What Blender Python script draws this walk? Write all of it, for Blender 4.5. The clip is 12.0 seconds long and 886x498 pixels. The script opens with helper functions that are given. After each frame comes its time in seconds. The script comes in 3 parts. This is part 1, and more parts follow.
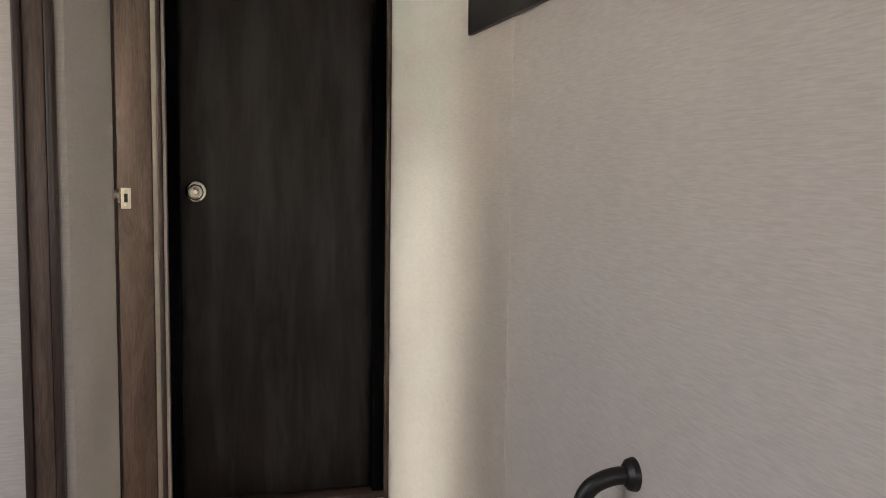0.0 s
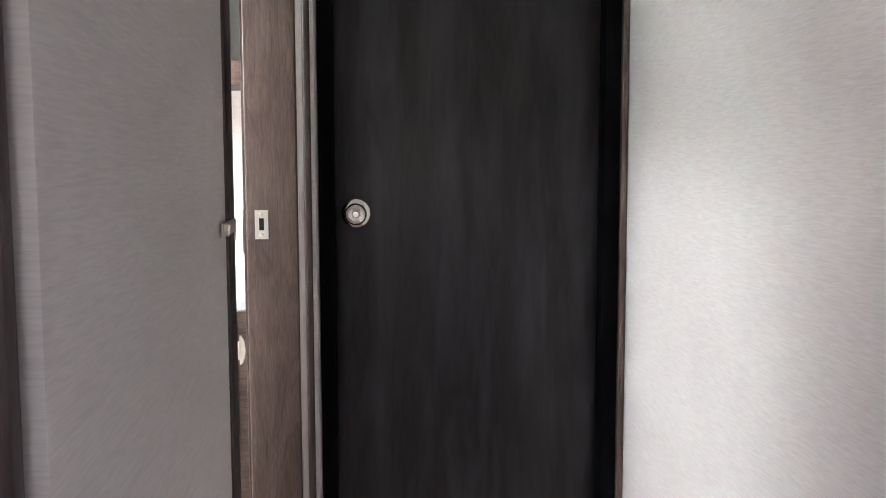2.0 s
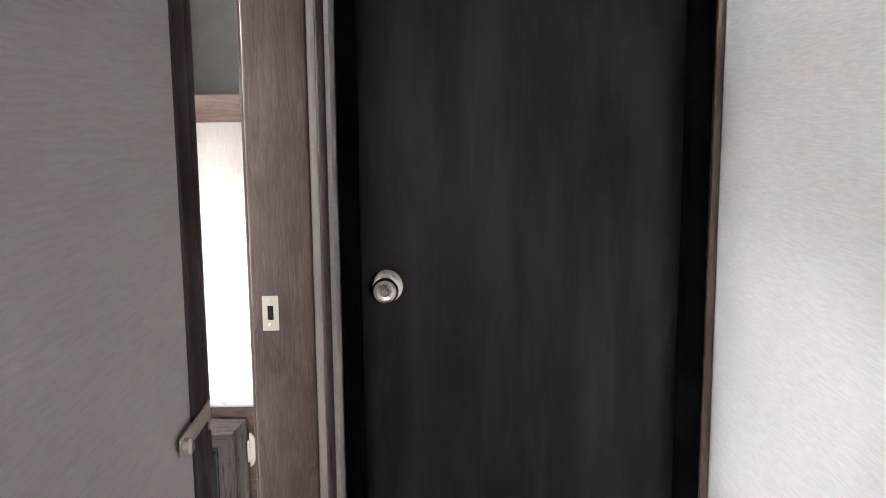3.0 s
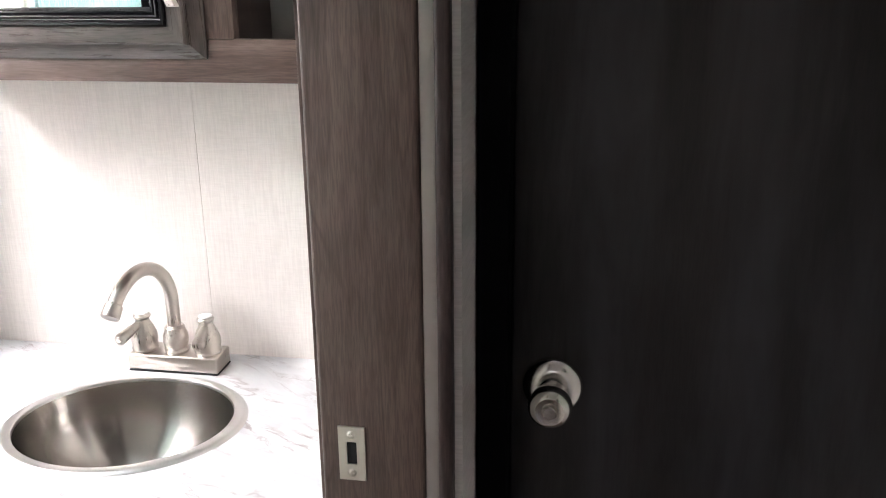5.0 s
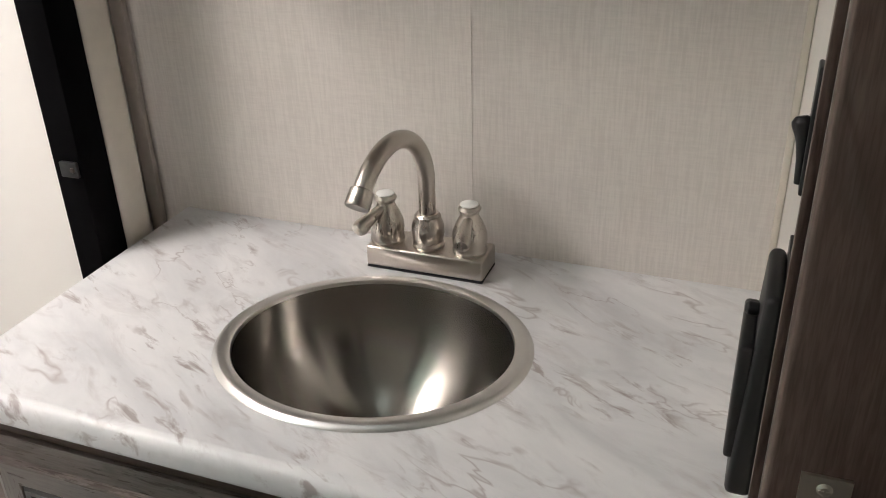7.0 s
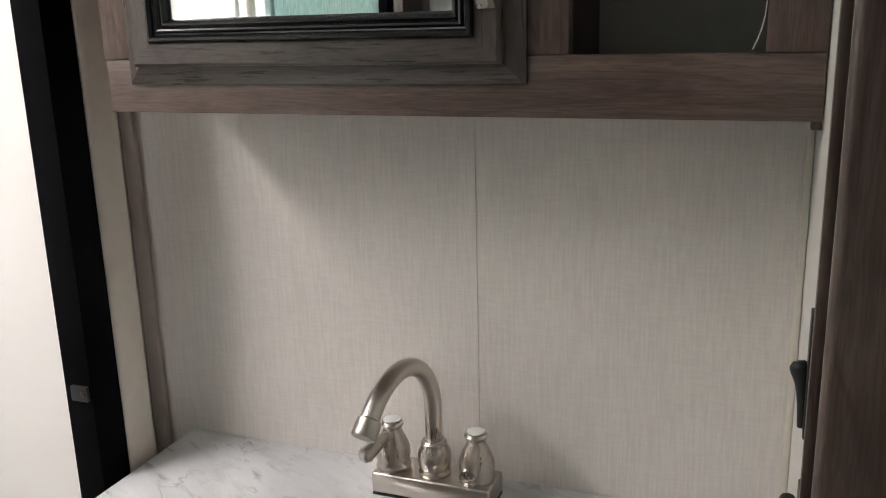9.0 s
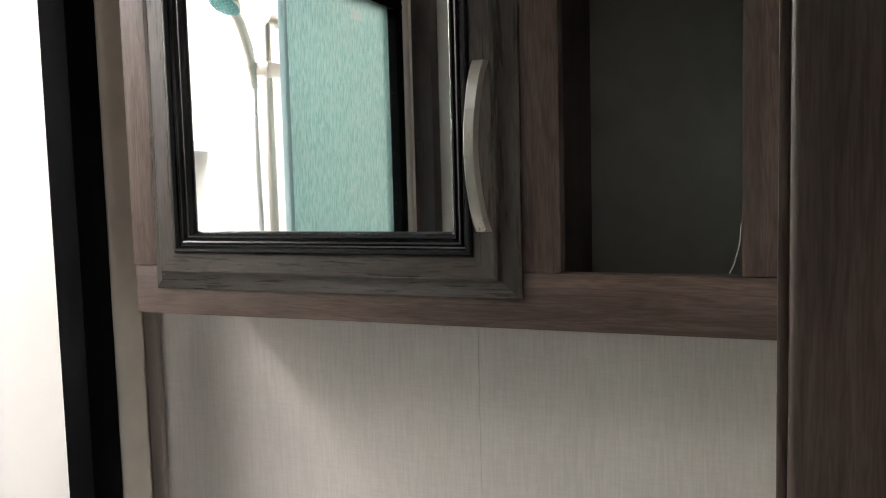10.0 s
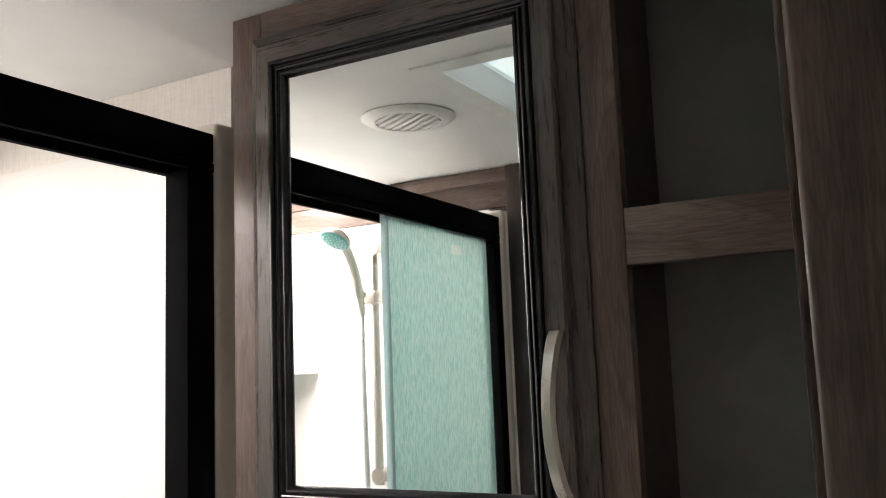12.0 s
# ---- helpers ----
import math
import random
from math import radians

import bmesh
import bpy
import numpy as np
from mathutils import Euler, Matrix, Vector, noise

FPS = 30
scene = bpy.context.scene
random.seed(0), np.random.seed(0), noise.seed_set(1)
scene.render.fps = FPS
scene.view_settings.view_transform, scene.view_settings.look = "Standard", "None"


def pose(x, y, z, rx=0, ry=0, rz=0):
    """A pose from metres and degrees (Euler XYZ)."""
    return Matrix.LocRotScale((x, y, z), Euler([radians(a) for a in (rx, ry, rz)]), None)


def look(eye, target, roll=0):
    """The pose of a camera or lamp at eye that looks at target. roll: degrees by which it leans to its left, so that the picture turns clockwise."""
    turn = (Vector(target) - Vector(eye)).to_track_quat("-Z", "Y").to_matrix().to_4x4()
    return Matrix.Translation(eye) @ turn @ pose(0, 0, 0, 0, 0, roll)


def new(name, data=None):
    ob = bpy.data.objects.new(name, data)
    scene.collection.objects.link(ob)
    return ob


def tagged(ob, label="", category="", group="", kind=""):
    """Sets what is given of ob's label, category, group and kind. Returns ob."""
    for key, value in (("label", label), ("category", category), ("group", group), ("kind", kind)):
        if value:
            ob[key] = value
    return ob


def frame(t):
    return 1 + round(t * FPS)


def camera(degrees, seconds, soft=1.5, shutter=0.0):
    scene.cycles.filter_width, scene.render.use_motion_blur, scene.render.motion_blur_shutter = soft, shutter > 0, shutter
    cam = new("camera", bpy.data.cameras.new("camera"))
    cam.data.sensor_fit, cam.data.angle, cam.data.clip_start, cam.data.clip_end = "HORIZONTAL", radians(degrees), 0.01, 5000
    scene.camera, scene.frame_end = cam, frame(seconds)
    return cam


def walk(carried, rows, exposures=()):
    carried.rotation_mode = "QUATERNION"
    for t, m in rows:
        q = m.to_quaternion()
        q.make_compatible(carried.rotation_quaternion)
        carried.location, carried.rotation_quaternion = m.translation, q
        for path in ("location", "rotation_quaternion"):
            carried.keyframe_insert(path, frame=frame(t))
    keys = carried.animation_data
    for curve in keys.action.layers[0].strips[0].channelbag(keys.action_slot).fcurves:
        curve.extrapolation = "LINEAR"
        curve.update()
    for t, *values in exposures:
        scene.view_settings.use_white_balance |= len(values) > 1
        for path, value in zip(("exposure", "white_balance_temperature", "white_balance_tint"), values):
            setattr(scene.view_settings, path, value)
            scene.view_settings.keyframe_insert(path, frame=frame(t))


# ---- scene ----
FOV = 53.42
PATH = [
    (0.00, 0.2034, -2.5194, 1.0823, -15.225, -5.578, 0.808),
    (0.50, 0.2254, -2.3548, 1.0742, -9.017, -5.440, 0.558),
    (1.00, 0.1821, -2.1063, 1.0588, -6.083, -5.555, 0.206),
    (1.50, 0.1815, -1.9212, 1.0600, -5.690, -5.224, -0.164),
    (2.00, 0.1982, -1.7184, 1.0826, -5.079, -5.226, -0.120),
    (2.50, 0.2098, -1.5202, 1.1742, -4.259, -6.089, -0.338),
    (3.00, 0.2291, -1.3795, 1.2875, -1.937, -8.754, -0.509),
    (3.20, 0.2239, -1.3354, 1.3215, -1.786, -10.105, -0.626),
    (4.80, 0.2239, -0.7682, 1.4158, 8.336, -15.936, -0.617),
    (5.00, 0.2090, -0.7046, 1.4104, 9.701, -17.822, -0.586),
    (5.50, 0.1516, -0.5615, 1.3819, 14.286, -22.689, -0.333),
    (6.00, 0.0703, -0.4793, 1.3519, 18.787, -24.892, 0.004),
    (6.50, -0.0194, -0.4207, 1.3108, 21.047, -26.034, -1.219),
    (6.70, -0.0401, -0.4046, 1.3280, 21.271, -27.787, -1.638),
    (8.30, -0.0766, -0.3872, 1.3231, 20.949, -21.975, -1.943),
    (8.50, -0.0714, -0.3957, 1.3365, 20.935, -19.692, -1.719),
    (9.00, -0.0546, -0.4018, 1.3589, 21.297, -14.601, -1.549),
    (9.50, -0.0403, -0.4237, 1.3859, 21.592, -9.641, -1.573),
    (10.00, -0.0255, -0.4331, 1.4234, 22.182, -5.087, -1.512),
    (10.50, -0.0178, -0.4379, 1.4488, 22.879, -2.569, -1.457),
    (11.00, -0.0081, -0.4544, 1.4728, 23.637, -0.177, -1.558),
    (11.50, 0.0105, -0.4620, 1.4829, 25.294, 4.379, -1.860),
    (12.00, 0.0250, -0.4612, 1.4927, 29.169, 7.503, -2.226),
]
cam = camera(FOV, 12.0, soft=1.0, shutter=0.0)


def carried_pose(x, y, z, yaw, pitch, roll):
    return Matrix.Translation((x, y, z)) @ pose(0, 0, 0, 0, 0, yaw) @ pose(0, 0, 0, 90 + pitch) @ pose(0, 0, 0, 0, 0, roll)


EXPOSURES = [(0.0, 2.1, 7100, 15), (0.5, 2.1, 6700, 14), (1.0, 2.35, 6700, 15), (1.5, 2.4, 6150, 18), (2.5, 2.5, 5950, 20), (3.2, 2.45, 5950, 20), (4.8, 1.7, 6050, 19), (5.5, 1.1, 6150, 18), (6.5, 0.15, 6550, 16), (8.3, -0.05, 6500, 16), (9.5, -0.1, 6250, 14), (10.5, -0.05, 6400, 13), (12.0, -0.05, 6500, 15)]
walk(cam, [(t, carried_pose(*row)) for t, *row in PATH], EXPOSURES)

# ---- world and lights ----
world = bpy.data.worlds.new("world")
scene.world = world
world.use_nodes = True
wn = world.node_tree
sky = wn.nodes.new("ShaderNodeTexSky")
sky.sky_type, sky.sun_disc = "NISHITA", False
sky.sun_elevation, sky.sun_rotation = radians(40), radians(200)
wn.links.new(sky.outputs[0], wn.nodes["Background"].inputs[0])
wn.nodes["Background"].inputs[1].default_value = 0.1


def area_lamp(name, m, sx, sy, watts, colour=(1, 1, 1)):
    d = bpy.data.lights.new(name, "AREA")
    d.shape, d.size, d.size_y, d.energy, d.color = "RECTANGLE", sx, sy, watts, colour
    ob = new(name, d)
    ob.matrix_world = m
    return ob


SHOWER_SKY, HATCH_SKY, REAR_WIN, SIDE_WIN = 17.5, 0.10, 1.40, 2.35
area_lamp("shower_skylight_lamp", look((-1.33, -0.28, 1.975), (-1.33, -0.28, 0)), 0.24, 0.70, SHOWER_SKY, (1, 0.965, 0.915))
area_lamp("roof_hatch_lamp", look((-0.464, -0.150, 1.985), (-0.464, -0.150, 0)), 0.24, 0.28, HATCH_SKY, (0.90, 1, 0.97))
area_lamp("rear_window_lamp", look((-0.45, -5.18, 1.25), (-0.45, 0, 1.0)), 1.2, 0.7, REAR_WIN, (0.97, 0.97, 0.99))
area_lamp("side_window_lamp", look((-1.70, -2.15, 1.35), (0.745, -2.15, 1.2)), 1.1, 0.65, SIDE_WIN, (0.97, 0.97, 0.99))


# ---- materials ----
def material(name, rough=0.5, metal=0.0, colour=(0.5, 0.5, 0.5)):
    m = bpy.data.materials.new(name)
    m.use_nodes = True
    b = m.node_tree.nodes["Principled BSDF"]
    b.inputs["Base Color"].default_value = (*colour, 1)
    b.inputs["Roughness"].default_value = rough
    b.inputs["Metallic"].default_value = metal
    return m, m.node_tree.nodes, m.node_tree.links, b


def mapped(nodes, links, scale, coord="Object", turn=(0, 0, 0)):
    tc, mp = nodes.new("ShaderNodeTexCoord"), nodes.new("ShaderNodeMapping")
    mp.inputs["Scale"].default_value = scale
    mp.inputs["Rotation"].default_value = turn
    links.new(tc.outputs[coord], mp.inputs["Vector"])
    return mp.outputs["Vector"]


def noise_tex(nodes, links, vec, scale, detail=4, rough=0.55, distort=0.0):
    n = nodes.new("ShaderNodeTexNoise")
    n.inputs["Scale"].default_value, n.inputs["Detail"].default_value = scale, detail
    n.inputs["Roughness"].default_value, n.inputs["Distortion"].default_value = rough, distort
    links.new(vec, n.inputs["Vector"])
    return n.outputs["Fac"]


def ramp(nodes, links, fac, stops):
    r = nodes.new("ShaderNodeValToRGB")
    while len(r.color_ramp.elements) < len(stops):
        r.color_ramp.elements.new(0.5)
    for e, (p, c) in zip(r.color_ramp.elements, stops):
        e.position, e.color = p, (*c, 1)
    links.new(fac, r.inputs["Fac"])
    return r.outputs["Color"]


def mix(nodes, links, fac, a, b, mode="MIX"):
    m = nodes.new("ShaderNodeMix")
    m.data_type, m.blend_type = "RGBA", mode
    if isinstance(fac, float):
        m.inputs[0].default_value = fac
    else:
        links.new(fac, m.inputs[0])
    for s, v in ((6, a), (7, b)):
        if isinstance(v, tuple):
            m.inputs[s].default_value = (*v, 1)
        else:
            links.new(v, m.inputs[s])
    return m.outputs[2]


def relief(nodes, links, b, height, strength, distance):
    bp = nodes.new("ShaderNodeBump")
    bp.inputs["Strength"].default_value, bp.inputs["Distance"].default_value = strength, distance
    links.new(height, bp.inputs["Height"])
    links.new(bp.outputs["Normal"], b.inputs["Normal"])


def span(nodes, links, fac, lo, hi):
    r = nodes.new("ShaderNodeMapRange")
    r.inputs["To Min"].default_value, r.inputs["To Max"].default_value = lo, hi
    links.new(fac, r.inputs["Value"])
    return r.outputs["Result"]


def linen(name, c0, c1, rough=0.55, across=False):
    """Printed linen vinyl wall paper: fine threads both ways, long vertical streaks, faint blotches."""
    m, n, l, b = material(name, rough)
    s = (1.0, 1.0, 0.06) if not across else (0.06, 0.06, 1.0)
    streak = noise_tex(n, l, mapped(n, l, s), 420, 3, 0.6)
    weft = noise_tex(n, l, mapped(n, l, (0.10, 0.10, 1.0)), 500, 2, 0.6)
    blot = noise_tex(n, l, mapped(n, l, (1, 1, 0.5)), 9, 4, 0.6)
    h = mix(n, l, 0.35, streak, weft)
    col = ramp(n, l, h, [(0.40, c0), (0.60, c1)])
    col = mix(n, l, 0.10, col, ramp(n, l, blot, [(0.3, (0.55, 0.52, 0.48)), (0.7, (1, 1, 1))]), "MULTIPLY")
    l.new(col, b.inputs["Base Color"])
    l.new(span(n, l, blot, rough - 0.08, rough + 0.08), b.inputs["Roughness"])
    relief(n, l, b, h, 0.20, 0.0008)
    return m


def wood(name, c0, c1, c2, axis="z", rough=0.36, grain=1.0):
    """Printed walnut-like foil: long fibres along the axis, broad figure, a little sheen."""
    m, n, l, b = material(name, rough)
    k = {"x": (0.07, 1, 1), "y": (1, 0.07, 1), "z": (1, 1, 0.07)}[axis]
    k2 = {"x": (0.16, 1, 1), "y": (1, 0.16, 1), "z": (1, 1, 0.16)}[axis]
    fib = noise_tex(n, l, mapped(n, l, k), 170 * grain, 6, 0.65, 0.3)
    fig = noise_tex(n, l, mapped(n, l, k2), 17 * grain, 2, 0.45, 1.3)
    rings = n.new("ShaderNodeMath")
    rings.operation = "PINGPONG"
    rings.inputs[1].default_value = 0.07
    l.new(fig, rings.inputs[0])
    line = span(n, l, rings.outputs[0], 0.0, 14.0)
    pore = noise_tex(n, l, mapped(n, l, k), 600, 2, 0.5)
    col = ramp(n, l, fig, [(0.30, c0), (0.5, c1), (0.70, c2)])
    col = mix(n, l, 0.42, col, ramp(n, l, fib, [(0.34, c0), (0.66, c2)]))
    col = mix(n, l, 0.46, col, ramp(n, l, line, [(0.05, (0.50, 0.46, 0.44)), (0.40, (1, 1, 1))]), "MULTIPLY")
    col = mix(n, l, 0.40, col, ramp(n, l, pore, [(0.42, (0.45, 0.42, 0.40)), (0.55, (1, 1, 1))]), "MULTIPLY")
    l.new(col, b.inputs["Base Color"])
    l.new(span(n, l, fib, rough - 0.08, rough + 0.12), b.inputs["Roughness"])
    relief(n, l, b, mix(n, l, 0.5, fib, pore), 0.10, 0.0008)
    return m


def brushed(name, colour, rough, along=(1, 1, 0.04), scale=700):
    m, n, l, b = material(name, rough, 1.0, colour)
    v = noise_tex(n, l, mapped(n, l, along), scale, 2, 0.5)
    smear = noise_tex(n, l, mapped(n, l, (1, 1, 1)), 14, 3, 0.5)
    l.new(span(n, l, mix(n, l, 0.5, v, smear), rough - 0.07, rough + 0.10), b.inputs["Roughness"])
    b.inputs["Anisotropic"].default_value = 0.4
    relief(n, l, b, v, 0.012, 0.0002)
    return m


def plain(name, colour, rough, metal=0.0, var=0.06, scale=30):
    m, n, l, b = material(name, rough, metal, colour)
    v = noise_tex(n, l, mapped(n, l, (1, 1, 1)), scale, 5, 0.6)
    dark = tuple(c * (1 - var) for c in colour)
    lite = tuple(min(1, c * (1 + var)) for c in colour)
    l.new(ramp(n, l, v, [(0.3, dark), (0.7, lite)]), b.inputs["Base Color"])
    l.new(span(n, l, v, max(0.02, rough - 0.06), rough + 0.06), b.inputs["Roughness"])
    fine = noise_tex(n, l, mapped(n, l, (1, 1, 1)), scale * 18, 2, 0.5)
    relief(n, l, b, fine, 0.04, 0.0005)
    return m


def marble(name):
    """White laminate with short grey-brown diagonal veins."""
    m, n, l, b = material(name, 0.40)
    def grainwise(long, wide):
        v = mapped(n, l, (long, wide, 1.0), turn=(0, 0, radians(-27)))
        v.node.vector_type = "TEXTURE"
        return v
    cloud = noise_tex(n, l, grainwise(1.6, 0.7), 8, 5, 0.6, 0.6)
    smudge = noise_tex(n, l, grainwise(1.7, 0.65), 17, 6, 0.66, 0.7)
    fleck = noise_tex(n, l, grainwise(2.3, 0.6), 44, 5, 0.62, 0.5)
    patch = noise_tex(n, l, grainwise(1.5, 0.8), 15, 3, 0.5, 0.5)
    base = ramp(n, l, cloud, [(0.32, (0.56, 0.565, 0.58)), (0.48, (0.67, 0.675, 0.685)), (0.66, (0.77, 0.77, 0.775))])
    soft = ramp(n, l, smudge, [(0.54, (0, 0, 0)), (0.74, (0.75, 0.75, 0.75))])
    sharp = ramp(n, l, fleck, [(0.54, (0, 0, 0)), (0.65, (0.9, 0.9, 0.9))])
    where = ramp(n, l, patch, [(0.47, (0.03, 0.03, 0.03)), (0.64, (1, 1, 1))])
    col = mix(n, l, soft, base, (0.48, 0.46, 0.465))
    col = mix(n, l, mix(n, l, 1.0, sharp, where, "MULTIPLY"), col, (0.32, 0.275, 0.27))
    for size, seed, dark in ((8, 0.0, 0.50), (13, 3.7, 0.42)):
        v = grainwise(2.0, 0.8)
        v.node.inputs["Location"].default_value = (seed, seed, 0)
        line = noise_tex(n, l, v, size, 4, 0.6, 0.5)
        crack = ramp(n, l, line, [(0.484, (0, 0, 0)), (0.5, (dark, dark, dark)), (0.516, (0, 0, 0))])
        some = ramp(n, l, noise_tex(n, l, v, size * 1.1, 2, 0.5), [(0.54, (0, 0, 0)), (0.62, (1, 1, 1))])
        col = mix(n, l, mix(n, l, 1.0, crack, some, "MULTIPLY"), col, (0.24, 0.18, 0.175))
    l.new(col, b.inputs["Base Color"])
    l.new(span(n, l, cloud, 0.32, 0.46), b.inputs["Roughness"])
    return m


WALL = linen("linen_wall", (0.660, 0.618, 0.579), (0.742, 0.699, 0.657))
HALL = linen("hall_linen_wall", (0.670, 0.627, 0.597), (0.768, 0.723, 0.692), 0.42, across=True)
LEAF = linen("linen_door_panel", (0.62, 0.58, 0.555), (0.70, 0.66, 0.63), 0.45, across=True)
WOOD = wood("walnut_foil_upright", (0.068, 0.043, 0.035), (0.130, 0.087, 0.071), (0.195, 0.134, 0.110))
WOOD_X = wood("walnut_foil_crosswise", (0.068, 0.043, 0.035), (0.130, 0.087, 0.071), (0.195, 0.134, 0.110), "x")
GREYWOOD = wood("glazed_grey_brown_foil_upright", (0.060, 0.047, 0.041), (0.084, 0.067, 0.059), (0.110, 0.090, 0.080), "z", 0.27)
GREYWOOD_X = wood("glazed_grey_brown_foil_crosswise", (0.060, 0.047, 0.041), (0.084, 0.067, 0.059), (0.110, 0.090, 0.080), "x", 0.27)
DARKTRIM = wood("dark_brown_moulding", (0.030, 0.018, 0.015), (0.050, 0.031, 0.027), (0.080, 0.052, 0.046), rough=0.35)
ESPRESSO = wood("espresso_door_foil", (0.006, 0.0047, 0.0047), (0.012, 0.0097, 0.0094), (0.024, 0.019, 0.0185), rough=0.46, grain=0.6)
_b = ESPRESSO.node_tree.nodes["Principled BSDF"]
_n, _l = ESPRESSO.node_tree.nodes, ESPRESSO.node_tree.links
_b.inputs["Specular IOR Level"].default_value = 0.36
_v = noise_tex(_n, _l, mapped(_n, _l, (1, 1, 0.16)), 15, 4, 0.6, 0.4)
_c = _b.inputs["Base Color"].links[0].from_socket
_l.new(mix(_n, _l, ramp(_n, _l, _v, [(0.44, (0, 0, 0)), (0.66, (0.85, 0.85, 0.85))]), _c, (0.038, 0.036, 0.040)), _b.inputs["Base Color"])

BLACK = plain("black_satin_metal", (0.003, 0.003, 0.0035), 0.75, var=0.3)
BLACK.node_tree.nodes["Principled BSDF"].inputs["Specular IOR Level"].default_value = 0.03
PARTITION = plain("cream_partition_board", (0.70, 0.67, 0.62), 0.45, var=0.03)
BLACKWOOD = plain("black_glazed_moulding", (0.010, 0.0095, 0.011), 0.24, var=0.2)
PLASTIC = plain("black_plastic", (0.012, 0.012, 0.013), 0.4, var=0.2)
NICKEL = brushed("brushed_nickel", (0.54, 0.50, 0.455), 0.28)
KNOB = brushed("bright_nickel", (0.68, 0.65, 0.60), 0.17)
STEEL, _n, _l, _b = material("spun_stainless_steel", 0.23, 1.0, (0.36, 0.34, 0.315))
_t = _n.new("ShaderNodeTangent")
_t.direction_type, _t.axis = "RADIAL", "Z"
_l.new(_t.outputs["Tangent"], _b.inputs["Tangent"])
_b.inputs["Anisotropic"].default_value = 0.85
_b.inputs["Anisotropic Rotation"].default_value = 0.25
RIM = plain("satin_steel_rim", (0.70, 0.69, 0.68), 0.33, 1.0, 0.03, 12)
PLATE = brushed("satin_brass_nickel_plate", (0.78, 0.74, 0.66), 0.34)
MARBLE = marble("marble_laminate")
SHOWER = plain("white_shower_plastic", (0.79, 0.77, 0.74), 0.16, var=0.02, scale=4)
CREAM = plain("cream_plastic_trim", (0.72, 0.67, 0.59), 0.4, var=0.05)
GREYTRIM = plain("taupe_corner_trim", (0.40, 0.355, 0.32), 0.5, var=0.06)
CEIL = plain("white_vinyl_ceiling", (0.78, 0.78, 0.77), 0.6, var=0.02, scale=12)
WHITE = plain("white_plastic", (0.80, 0.80, 0.78), 0.4, var=0.03)
FLOORM = wood("grey_brown_vinyl_plank", (0.14, 0.11, 0.09), (0.22, 0.18, 0.15), (0.30, 0.25, 0.21), "y", 0.5, 0.6)
# wall tone darkened: the niche's shade is put into this colour
SHADE = plain("shade_toned_niche_back", (0.23, 0.225, 0.205), 0.6, var=0.08)
HOSE = plain("silver_shower_hose", (0.55, 0.55, 0.54), 0.3, 0.6)
DARK = plain("dark_gap", (0.01, 0.01, 0.01), 0.7)
TEALHEAD = plain("teal_nozzle_face", (0.045, 0.22, 0.21), 0.35)
NOZZLE = plain("pale_teal_rubber", (0.22, 0.45, 0.43), 0.5)

MIRROR, _n, _l, _b = material("mirror_silver", 0.015, 1.0, (0.90, 0.92, 0.91))
GLASS, _n, _l, _b = material("teal_rain_glass", 0.30, 0.0, (0.36, 0.70, 0.66))
_b.inputs["Transmission Weight"].default_value = 0.72
_v = noise_tex(_n, _l, mapped(_n, _l, (1, 1, 0.16)), 330, 3, 0.65)
_l.new(ramp(_n, _l, _v, [(0.38, (0.32, 0.64, 0.59)), (0.58, (0.84, 1.0, 0.97))]), _b.inputs["Base Color"])
relief(_n, _l, _b, _v, 0.7, 0.002)
STICKER, _n, _l, _b = material("thin_white_label", 0.6, 0.0, (0.93, 0.93, 0.91))
_d = _n.new("ShaderNodeBsdfTranslucent")
_d.inputs["Color"].default_value = (0.9, 0.9, 0.88, 1)
_x = _n.new("ShaderNodeMixShader")
_x.inputs[0].default_value = 0.6
_l.new(_b.outputs[0], _x.inputs[1])
_l.new(_d.outputs[0], _x.inputs[2])
_l.new(_x.outputs[0], _n["Material Output"].inputs["Surface"])
GLASSEDGE, _n, _l, _b = material("glass_edge", 0.12, 0.0, (0.68, 0.90, 0.93))
_b.inputs["Transmission Weight"].default_value = 0.4
LENS, _n, _l, _b = material("frosted_roof_dome", 0.5, 0.0, (0.8, 0.85, 0.83))
_b.inputs["Emission Color"].default_value = (0.80, 1.0, 0.95, 1)
_b.inputs["Emission Strength"].default_value = 0.35
SKYLENS, _n, _l, _b = material("bright_skylight_dome", 0.5, 0.0, (0.85, 0.85, 0.83))
_b.inputs["Emission Color"].default_value = (1.0, 0.98, 0.95, 1)
_b.inputs["Emission Strength"].default_value = 3.0


# ---- building helpers ----
def box(bm, x0, x1, y0, y1, z0, z1, bevel=0.0, seg=2):
    verts = bmesh.ops.create_cube(bm, size=1.0, matrix=Matrix.Translation(((x0 + x1) / 2, (y0 + y1) / 2, (z0 + z1) / 2)) @ Matrix.Diagonal((x1 - x0, y1 - y0, z1 - z0, 1)))["verts"]
    if bevel:
        edges = list({e for v in verts for e in v.link_edges})
        bmesh.ops.bevel(bm, geom=edges, offset=bevel, segments=seg, profile=0.5, affect="EDGES")
    return bm


def boxed(*a, bevel=0.0, seg=2):
    return box(bmesh.new(), *a, bevel=bevel, seg=seg)


def mesh(name, bm, mat, smooth=True):
    me = bpy.data.meshes.new(name)
    bmesh.ops.recalc_face_normals(bm, faces=bm.faces)
    bm.to_mesh(me)
    bm.free()
    me.materials.append(mat)
    if smooth:
        me.shade_smooth()
        me.set_sharp_from_angle(angle=radians(35))
    return me


